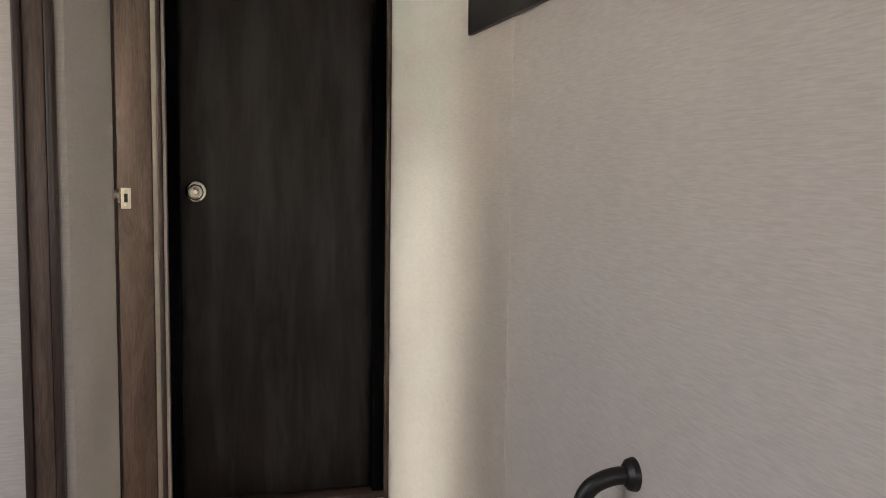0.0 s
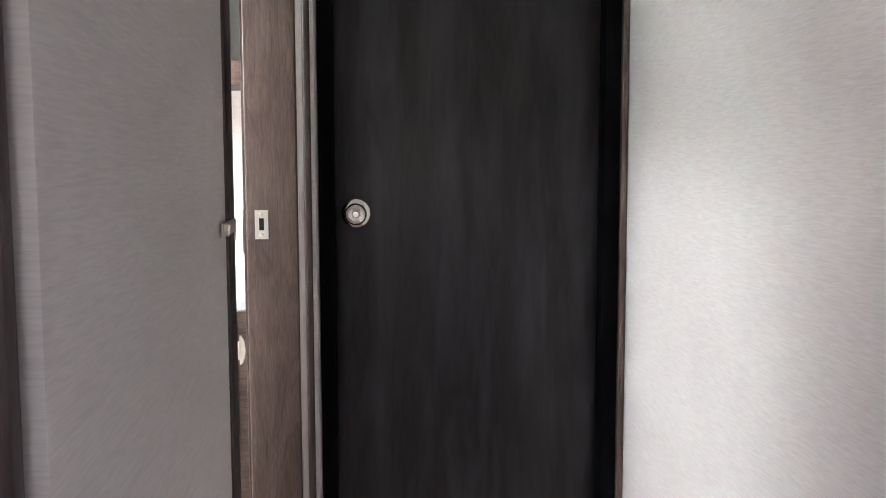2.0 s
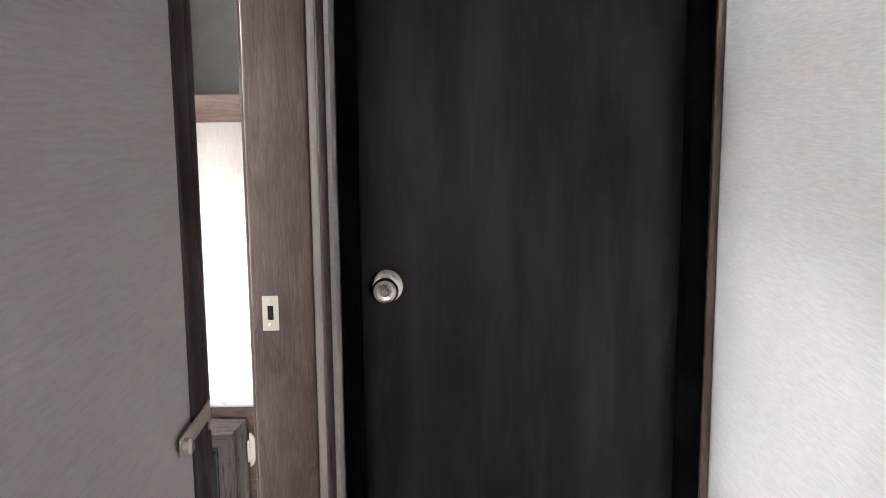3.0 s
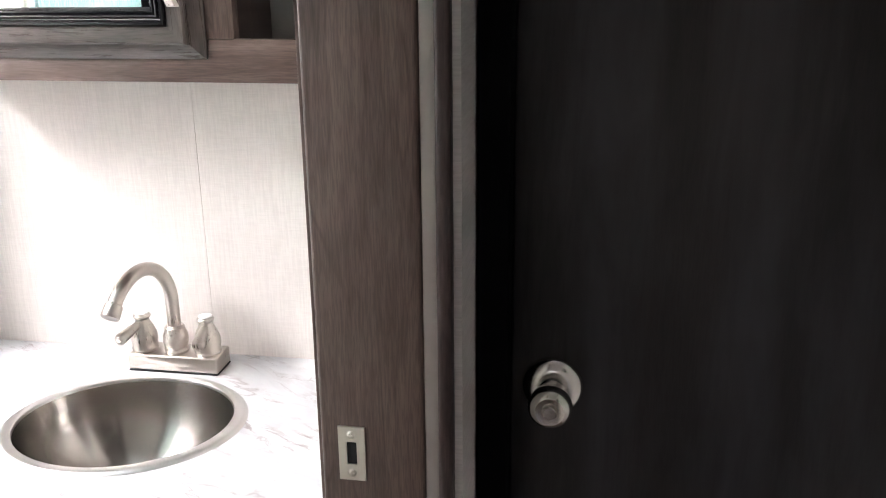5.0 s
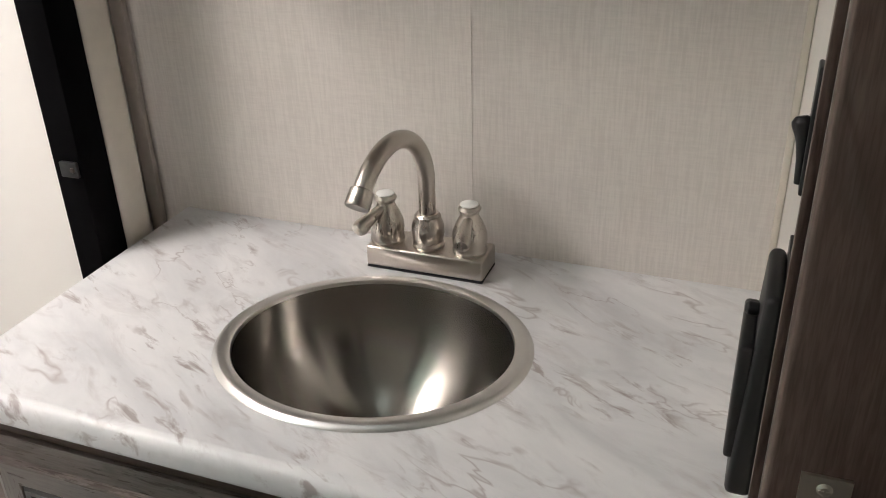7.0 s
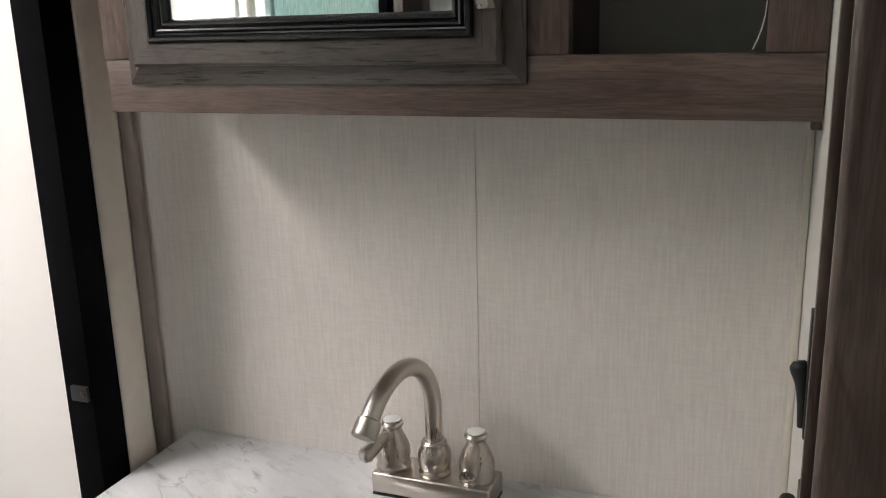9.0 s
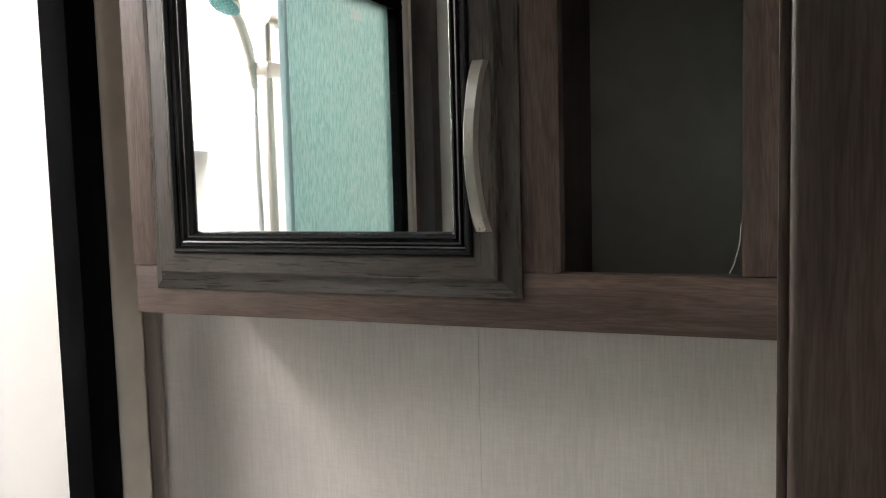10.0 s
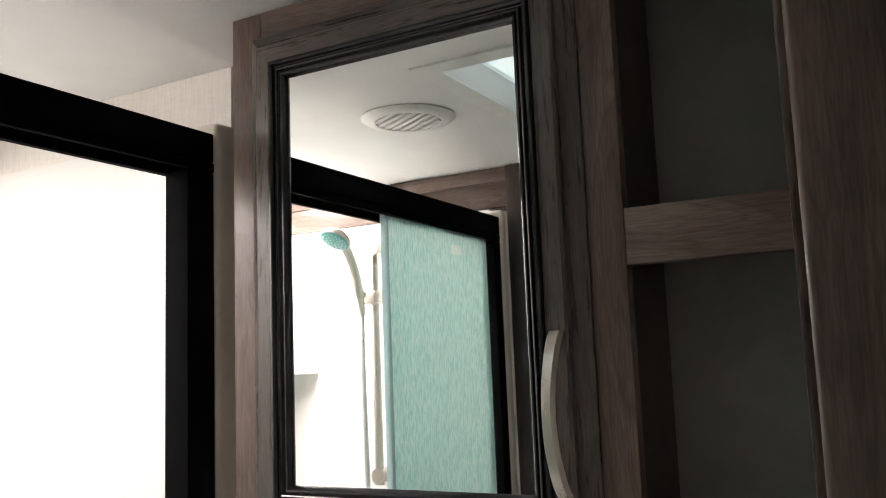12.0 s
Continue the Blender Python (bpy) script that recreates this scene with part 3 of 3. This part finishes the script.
def tap_handle(x, lever):
    h = part("handle", lathe(bmesh.new(), [(0.0195, 0.0285), (0.0205, 0.0325), (0.0188, 0.0368), (0.0205, 0.0450), (0.0200, 0.0540), (0.0158, 0.0655), (0.0110, 0.0745), (0.0103, 0.0785), (0.0128, 0.0812), (0.0134, 0.0836), (0.0115, 0.0870), (0.0, 0.0874)], (x, gy, CZ), 32), NICKEL, tap)
    part("cap", lathe(bmesh.new(), [(0.0105, 0.0875), (0.0102, 0.0888), (0.0075, 0.0897), (0.0, 0.0900)], (x, gy, CZ), 24), WHITE, h, "white index cap")
    d = Vector(lever).normalized()
    p = [Vector((x, gy, CZ + 0.071)) + d * s + Vector((0, 0, h_)) for s, h_ in ((0.004, 0.0), (0.018, -0.002), (0.034, -0.007), (0.044, -0.0105), (0.049, -0.012), (0.0515, -0.013))]
    part("lever", tube(bmesh.new(), p, [0.0062, 0.0068, 0.0086, 0.0098, 0.0078, 0.0030], 20), NICKEL, h)


tap_handle(-0.456, (-0.35, -1, 0))
tap_handle(-0.353, (0.14, -1, 0))

# ---- mirror cabinet ----
cab = thing("mirror_cabinet", (-0.38, 0.43, 1.274), "walnut-brown wall cabinet with mirrored door and open niches", "cabinet")
CF = 0.345
CT = H - 0.0015
for x0, x1 in ((-0.717, -0.672), (-0.290, -0.2275), (-0.071, -0.0262)):
    part("stile", boxed(x0, x1, CF, CF + 0.018, 1.3275, CT, bevel=0.001), WOOD, cab)
part("bottom_rail", boxed(-0.715, -0.0262, CF, CF + 0.018, 1.274, 1.327, bevel=0.001), WOOD_X, cab)
part("top_rail", boxed(-0.6715, -0.2905, CF, CF + 0.018, 1.875, CT, bevel=0.001), WOOD_X, cab)
part("top_rail", boxed(-0.227, -0.0715, CF, CF + 0.018, 1.880, CT, bevel=0.001), WOOD_X, cab)
part("middle_rail", boxed(-0.227, -0.0715, CF, CF + 0.018, 1.580, 1.634, bevel=0.001), WOOD_X, cab)
bm = bmesh.new()
box(bm, -0.7145, -0.699, CF + 0.0182, 0.5075, 1.274, CT)
box(bm, -0.6985, -0.0264, CF + 0.0182, 0.5075, 1.274, 1.287)
box(bm, -0.6985, -0.0264, CF + 0.0182, 0.5075, CT - 0.013, CT)
part("carcass", bm, WOOD_X, cab)
part("niche_side", boxed(-0.241, -0.2285, CF + 0.0182, 0.5015, 1.2875, CT - 0.0135), DARKTRIM, cab)
# back of the niches, its shade painted in by the darker tone
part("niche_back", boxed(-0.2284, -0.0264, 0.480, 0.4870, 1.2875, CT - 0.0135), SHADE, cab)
part("niche_shelf", boxed(-0.2284, -0.0264, CF + 0.0182, 0.4798, 1.604, 1.628), WOOD_X, cab)

DX0, DX1, DZ0, DZ1 = -0.682, -0.2635, 1.303, 1.8990


mdoor = framed_door(cab, DX0, DX1, DZ0, DZ1, [(0, CF - 0.0004), (0.0, CF - 0.004), (0.002, CF - 0.006), (0.018, CF - 0.011), (0.0185, CF - 0.019), (0.021, CF - 0.0215), (0.040, CF - 0.0215), (0.041, CF - 0.0205)])
bead = [(0, CF - 0.0205), (0.0008, CF - 0.0245), (0.0024, CF - 0.0265), (0.0046, CF - 0.0265), (0.0064, CF - 0.0245), (0.0072, CF - 0.0212), (0.0088, CF - 0.0206)]
bead += [(0.0098, CF - 0.0226), (0.0112, CF - 0.0234), (0.0128, CF - 0.0226), (0.0140, CF - 0.0196), (0.0152, CF - 0.0188), (0.0164, CF - 0.0204), (0.0180, CF - 0.0206), (0.0196, CF - 0.0190), (0.0215, CF - 0.0150), (0.0225, CF - 0.0125)]
bm = moulded_frame(bmesh.new(), DX0 + 0.041, DX1 - 0.041, DZ0 + 0.041, DZ1 - 0.041, bead)
part("moulding", bm, BLACKWOOD, mdoor, "black glazed moulding")
part("mirror", boxed(DX0 + 0.060, DX1 - 0.060, CF - 0.0130, CF - 0.009, DZ0 + 0.060, DZ1 - 0.060), MIRROR, mdoor, "clear mirror pane")
hx = -0.293


def bow_handle():
    """A flat strap bowed away from the door, widest at its ends."""
    bm = bmesh.new()
    rows = []
    for k in range(17):
        s = k / 16
        z = 1.367 + 0.154 * s
        out = 0.030 * math.sin(math.pi * s) ** 0.75
        w = 0.0082 - 0.0012 * math.sin(math.pi * s)
        y = CF - 0.0215 - out
        rows.append([bm.verts.new(p) for p in ((hx - w, y, z), (hx - w * 0.6, y - 0.006, z), (hx + w * 0.6, y - 0.006, z), (hx + w, y, z))])
    for a, b in zip(rows, rows[1:]):
        for i in range(4):
            bm.faces.new((a[i], a[(i + 1) % 4], b[(i + 1) % 4], b[i]))
    bm.faces.new(rows[0])
    bm.faces.new(rows[-1])
    return bm


part("handle", bow_handle(), NICKEL, mdoor, "bowed brushed nickel handle")

part("end_block", boxed(-0.0345, -0.0262, CF - 0.004, CF + 0.012, 1.268, 1.2738, bevel=0.001), DARKTRIM, cab)
peel = curve_points([(-0.0725, CF + 0.004, 1.372), (-0.0735, CF + 0.002, 1.356), (-0.0775, CF + 0.001, 1.340), (-0.0815, CF + 0.001, 1.330)], 4)
bm = bmesh.new()
edge = [(bm.verts.new(p), bm.verts.new(p + Vector((0.0006, 0.009, 0))), bm.verts.new(p + Vector((0.0012, 0.009, 0))), bm.verts.new(p + Vector((0.0008, -0.001, 0)))) for p in peel]
for a, c in zip(edge, edge[1:]):
    for k in range(4):
        bm.faces.new((a[k], a[(k + 1) % 4], c[(k + 1) % 4], c[k]))
bm.faces.new(edge[0])
bm.faces.new(edge[-1])
part("peeling_strip", bm, GREYTRIM, cab, "peeling pale edge strip")

# ---- partition fittings ----
hook = thing("robe_hook", (-0.026, 0.20, 1.12), "black robe hook screwed to the bathroom partition", "hook")
part("plate", boxed(-0.0288, -0.0252, 0.188, 0.210, 1.078, 1.166, bevel=0.0016, seg=3), PLASTIC, hook)
part("arm", tube(bmesh.new(), curve_points([(-0.0290, 0.197, 1.084), (-0.0300, 0.198, 1.100), (-0.0310, 0.200, 1.116), (-0.0340, 0.203, 1.129)], 5), [0.0034] * 6 + [0.0037, 0.0040, 0.0044, 0.0048, 0.0054, 0.0060, 0.0066, 0.0070, 0.0066, 0.0040], 16), PLASTIC, hook)
outlet = thing("outlet_box", (-0.026, 0.146, 0.97), "black outlet box with a hinged cover on the partition", "outlet")
part("back_plate", boxed(-0.0290, -0.0252, 0.104, 0.188, 0.874, 1.050, bevel=0.001), PLASTIC, outlet)
bm = boxed(-0.0405, -0.0292, 0.108, 0.184, 0.880, 1.042)
bmesh.ops.transform(bm, matrix=Matrix.Translation((-0.007, 0, 0)), verts=[v for v in bm.verts if v.co.x < -0.035 and v.co.z < 0.95])
bmesh.ops.bevel(bm, geom=bm.edges[:], offset=0.005, segments=3, profile=0.5, affect="EDGES")
part("case", bm, PLASTIC, outlet)
part("cover", boxed(-0.0515, -0.0412, 0.112, 0.180, 0.909, 1.001, bevel=0.003, seg=3), PLASTIC, outlet)
part("latch_knob", lathe(bmesh.new(), [(0.0045, -0.0422), (0.0048, -0.0490), (0.0030, -0.0512), (0.0, -0.0514)], (0, 0.146, 1.0120), 16, "x"), PLASTIC, outlet)

# ---- shower ----
sf = thing("shower_enclosure", (-0.82, -0.10, 0.0), "black metal framed sliding shower enclosure", "shower enclosure")
part("post", boxed(-0.841, -0.800, 0.3500, 0.3980, 0.2305, 1.7575, bevel=0.003), BLACK, sf)
bumper = part("bumper", boxed(-0.8270, -0.8025, 0.3445, 0.3498, 0.930, 0.949, bevel=0.001), PLASTIC, sf)
part("screw", lathe(bmesh.new(), [(0.0, 0.3428), (0.0028, 0.3430), (0.0036, 0.3444)], (-0.8085, 0, 0.9400), 16, "y"), DARKTRIM, bumper)
part("post", boxed(-0.841, -0.800, -0.613, -0.580, 0.2305, 1.7575, bevel=0.003), BLACK, sf)
part("top_rail", boxed(-0.846, -0.800, -0.613, 0.398, 1.772, 1.8125, bevel=0.003), BLACK, sf)
part("front_lip", boxed(-0.8085, -0.800, -0.613, 0.398, 1.7580, 1.7718, bevel=0.0015), BLACK, sf)
part("rear_lip", boxed(-0.846, -0.8335, -0.613, 0.398, 1.7530, 1.7718, bevel=0.0015), BLACK, sf)
part("sill", boxed(-0.846, -0.798, -0.613, 0.398, 0.16, 0.23, bevel=0.005), BLACK, sf)
glass = thing("shower_glass_panel", (-0.82, -0.38, 0.23), "teal rain-patterned glass shower door panel", "glass panel")
pane = part("pane", boxed(-0.825, -0.819, -0.5795, -0.186, 0.231, 1.769, bevel=0.001), GLASS, glass)
pane.visible_shadow = False
part("edge_seal", boxed(-0.828, -0.816, -0.1855, -0.174, 0.231, 1.769, bevel=0.002), GLASSEDGE, glass, "pale blue glass edge seal")
bm = bmesh.new()
box(bm, -0.8186, -0.8180, -0.462, -0.418, 1.7255, 1.7330)
box(bm, -0.8186, -0.8180, -0.462, -0.418, 1.7140, 1.7245)
part("sticker", bm, STICKER, glass, "small white sticker")

setting("wall_shower_back", boxed(-1.52, -1.47, -0.70, 0.50, 0, 1.84), SHOWER, "white moulded shower back wall", "shower wall")
setting("wall_shower_far", boxed(-1.4698, -0.845, 0.452, 0.508, 0, 1.84), SHOWER, "white moulded shower end wall", "shower wall")
setting("wall_shower_near", boxed(-1.4698, -0.845, -0.70, -0.655, 0, 1.84), SHOWER, "white moulded shower end wall with the shower rail", "shower wall")
setting("shower_pan", boxed(-1.4698, -0.79, -0.6548, 0.4518, 0, 0.155), SHOWER, "white shower tray", "shower tray")
bm = bmesh.new()
low, high = [], []
corner = (-1.4695, -0.6545)
fan = [corner] + [(corner[0] + 0.13 * math.cos(k * math.pi / 24), corner[1] + 0.12 * math.sin(k * math.pi / 24)) for k in range(13)]
for p in fan:
    low.append(bm.verts.new((*p, 1.484)))
    high.append(bm.verts.new((*p, 1.508)))
bm.faces.new(low)
bm.faces.new(high)
for k in range(len(fan)):
    bm.faces.new((low[k], low[(k + 1) % len(fan)], high[(k + 1) % len(fan)], high[k]))
setting("shower_shelf", bm, SHOWER, "white moulded corner soap shelf", "shelf")
bm = bmesh.new()
box(bm, -1.70, -1.480, -0.72, 0.5090, 1.841, H - 0.001)
box(bm, -1.4798, -0.836, 0.470, 0.5085, 1.841, H - 0.001)
box(bm, -1.4798, -0.76, -0.72, -0.668, 1.841, H - 0.001)
setting("wall_shower_upper", bm, WALL, "pale linen wall above the shower surround", "wall")
setting("wall_shower_outer", boxed(-1.70, -0.75, -0.72, -0.701, 0, 1.84), WALL, "linen wall behind the shower", "wall")
bm = bmesh.new()
box(bm, -1.468, -0.775, -0.6678, -0.6535, 1.842, 1.900, bevel=0.002)
box(bm, -1.468, -0.775, -0.6678, -0.6500, 1.9004, 1.9335, bevel=0.003)
setting("trim_crown", bm, WOOD_X, "walnut-brown trim strip under the ceiling", "trim")
bm = bmesh.new()
box(bm, -0.862, -0.713, 0.498, 0.5079, 1.900, H - 0.001, bevel=0.002)
setting("trim_crown_sink", bm, WALL, "linen-covered batten under the ceiling", "trim")
setting("trim_shower_far", boxed(-0.8445, -0.796, 0.3985, 0.4485, 0, 1.83, bevel=0.009, seg=3), CREAM, "cream shower flange trim", "trim")
setting("trim_shower_near", boxed(-0.8445, -0.796, -0.640, -0.6135, 0, 1.83, bevel=0.009, seg=3), CREAM, "cream shower flange trim", "trim")
setting("trim_shower_return", boxed(-0.8620, -0.8458, 0.4490, 0.4695, 0, 1.8395), CREAM, "cream return between shower and wall", "trim")
setting("trim_partition_corner", boxed(-0.033, -0.0252, 0.4985, 0.5078, CZ, 1.2735, bevel=0.002), CREAM, "thin cream corner bead", "trim")
setting("trim_wall_corner", boxed(-0.8430, -0.8220, 0.498, 0.5078, 0, 1.899, bevel=0.002), GREYTRIM, "taupe corner strip on the sink wall", "trim")
setting("trim_corner_post", boxed(-0.795, -0.750, -0.72, -0.641, 0, 1.9338, bevel=0.003), DARKTRIM, "dark brown corner post beside the shower", "trim")

RX = -1.117
rail = thing("shower_rail", (RX, -0.62, 1.24), "brushed nickel slide rail on the shower wall", "shower rail")
part("pole", tube(bmesh.new(), [(RX - 0.016, -0.61, 1.225), (RX - 0.016, -0.61, 1.79)], 0.010), NICKEL, rail)
for z in (1.775, 1.245):
    part("bracket", tube(bmesh.new(), [(RX - 0.016, -0.6548, z), (RX - 0.016, -0.63, z), (RX - 0.016, -0.60, z)], [0.020, 0.015, 0.018]), NICKEL, rail)
part("slider", boxed(RX - 0.030, RX + 0.022, -0.632, -0.555, 1.640, 1.670, bevel=0.006), NICKEL, rail)
head = thing("hand_shower", (RX, -0.53, 1.66), "brushed nickel hand shower with a teal nozzle face", "shower head")
part("grip", tube(bmesh.new(), curve_points([(RX - 0.020, -0.560, 1.615), (RX - 0.020, -0.552, 1.66), (RX - 0.021, -0.538, 1.71), (RX - 0.023, -0.512, 1.758), (RX - 0.025, -0.490, 1.778)]), [0.009] * 8 + [0.0115] * 25), NICKEL, head)
m = Matrix.Translation((RX - 0.026, -0.472, 1.782)) @ Euler((radians(-148), 0, radians(12))).to_matrix().to_4x4()
bm = lathe(bmesh.new(), [(0.0, -0.022), (0.018, -0.02), (0.034, -0.008), (0.037, 0.0), (0.035, 0.004)], (0, 0, 0), 32)
bmesh.ops.transform(bm, matrix=m, verts=bm.verts)
part("head", bm, NICKEL, head)
bm = lathe(bmesh.new(), [(0.0345, 0.0042), (0.031, 0.006), (0.0, 0.007)], (0, 0, 0), 32)
bmesh.ops.transform(bm, matrix=m, verts=bm.verts)
face = part("nozzle_face", bm, TEALHEAD, head, "teal nozzle face")
bm = bmesh.new()
for ring, count in ((0.010, 6), (0.019, 12), (0.027, 18)):
    for k in range(count):
        a = 2 * math.pi * k / count
        lathe(bm, [(0.0016, 0.006), (0.0012, 0.009), (0.0, 0.0092)], (ring * math.cos(a), ring * math.sin(a), 0), 6)
bmesh.ops.transform(bm, matrix=m, verts=bm.verts)
part("nozzles", bm, NOZZLE, face, "pale rubber nozzles")
hp = curve_points([(RX - 0.020, -0.561, 1.618), (RX - 0.022, -0.562, 1.50), (RX - 0.020, -0.568, 1.20), (RX - 0.010, -0.575, 0.95), (RX + 0.005, -0.600, 0.85), (RX + 0.02, -0.648, 0.93)], 40)
hose = tagged(new("shower_hose", mesh("shower_hose", tube(bmesh.new(), hp, [0.0066 if k % 2 else 0.0056 for k in range(len(hp))], 10), HOSE)), "grey ribbed shower hose hanging from the rail", "shower hose")

# ---- ceiling fittings ----
sky_d = thing("shower_skylight", (-1.33, -0.28, H), "white framed frosted skylight over the shower", "skylight")
part("dome", boxed(SKY[0], SKY[1], SKY[2], SKY[3], H + 0.051, H + 0.060), SKYLENS, sky_d, "glowing frosted dome")
part("frame", wall_with_hole(bmesh.new(), "z", H - 0.010, H - 0.0005, SKY[0] - 0.025, SKY[1] + 0.025, SKY[2] - 0.025, SKY[3] + 0.025, SKY), WHITE, sky_d)
VX, VY = -0.767, -0.185
vent = thing("ceiling_vent", (VX, VY, H), "round white ceiling vent with slotted louvre", "vent")
part("ring", lathe(bmesh.new(), [(0.084, H - 0.0005), (0.085, H - 0.003), (0.078, H - 0.008), (0.064, H - 0.0115), (0.060, H - 0.0105), (0.058, H - 0.006)], (VX, VY, 0), 48, caps=False), WHITE, vent)
part("backing", lathe(bmesh.new(), [(0.0, H - 0.0045), (0.0585, H - 0.0043)], (VX, VY, 0), 32, caps=False), GREYTRIM, vent)
for k in range(7):
    dx = -0.048 + 0.016 * k
    half = math.sqrt(0.058 ** 2 - dx ** 2) - 0.002
    bm = boxed(dx - 0.0042, dx + 0.0042, -half, half, -0.0105, -0.0055, bevel=0.001)
    bmesh.ops.transform(bm, matrix=Matrix.Translation((VX, VY, H)) @ pose(0, 0, 0, 0, 0, 120), verts=bm.verts)
    part("slat", bm, WHITE, vent)
hatch = thing("roof_hatch", (-0.464, -0.150, H), "white framed roof hatch with frosted dome", "roof hatch")
part("frame", wall_with_hole(bmesh.new(), "z", H - 0.004, H - 0.0005, -0.630, -0.298, -0.336, 0.036, HAT), WHITE, hatch)
part("dome", boxed(HAT[0], HAT[1], HAT[2], HAT[3], H + 0.051, H + 0.060), LENS, hatch)
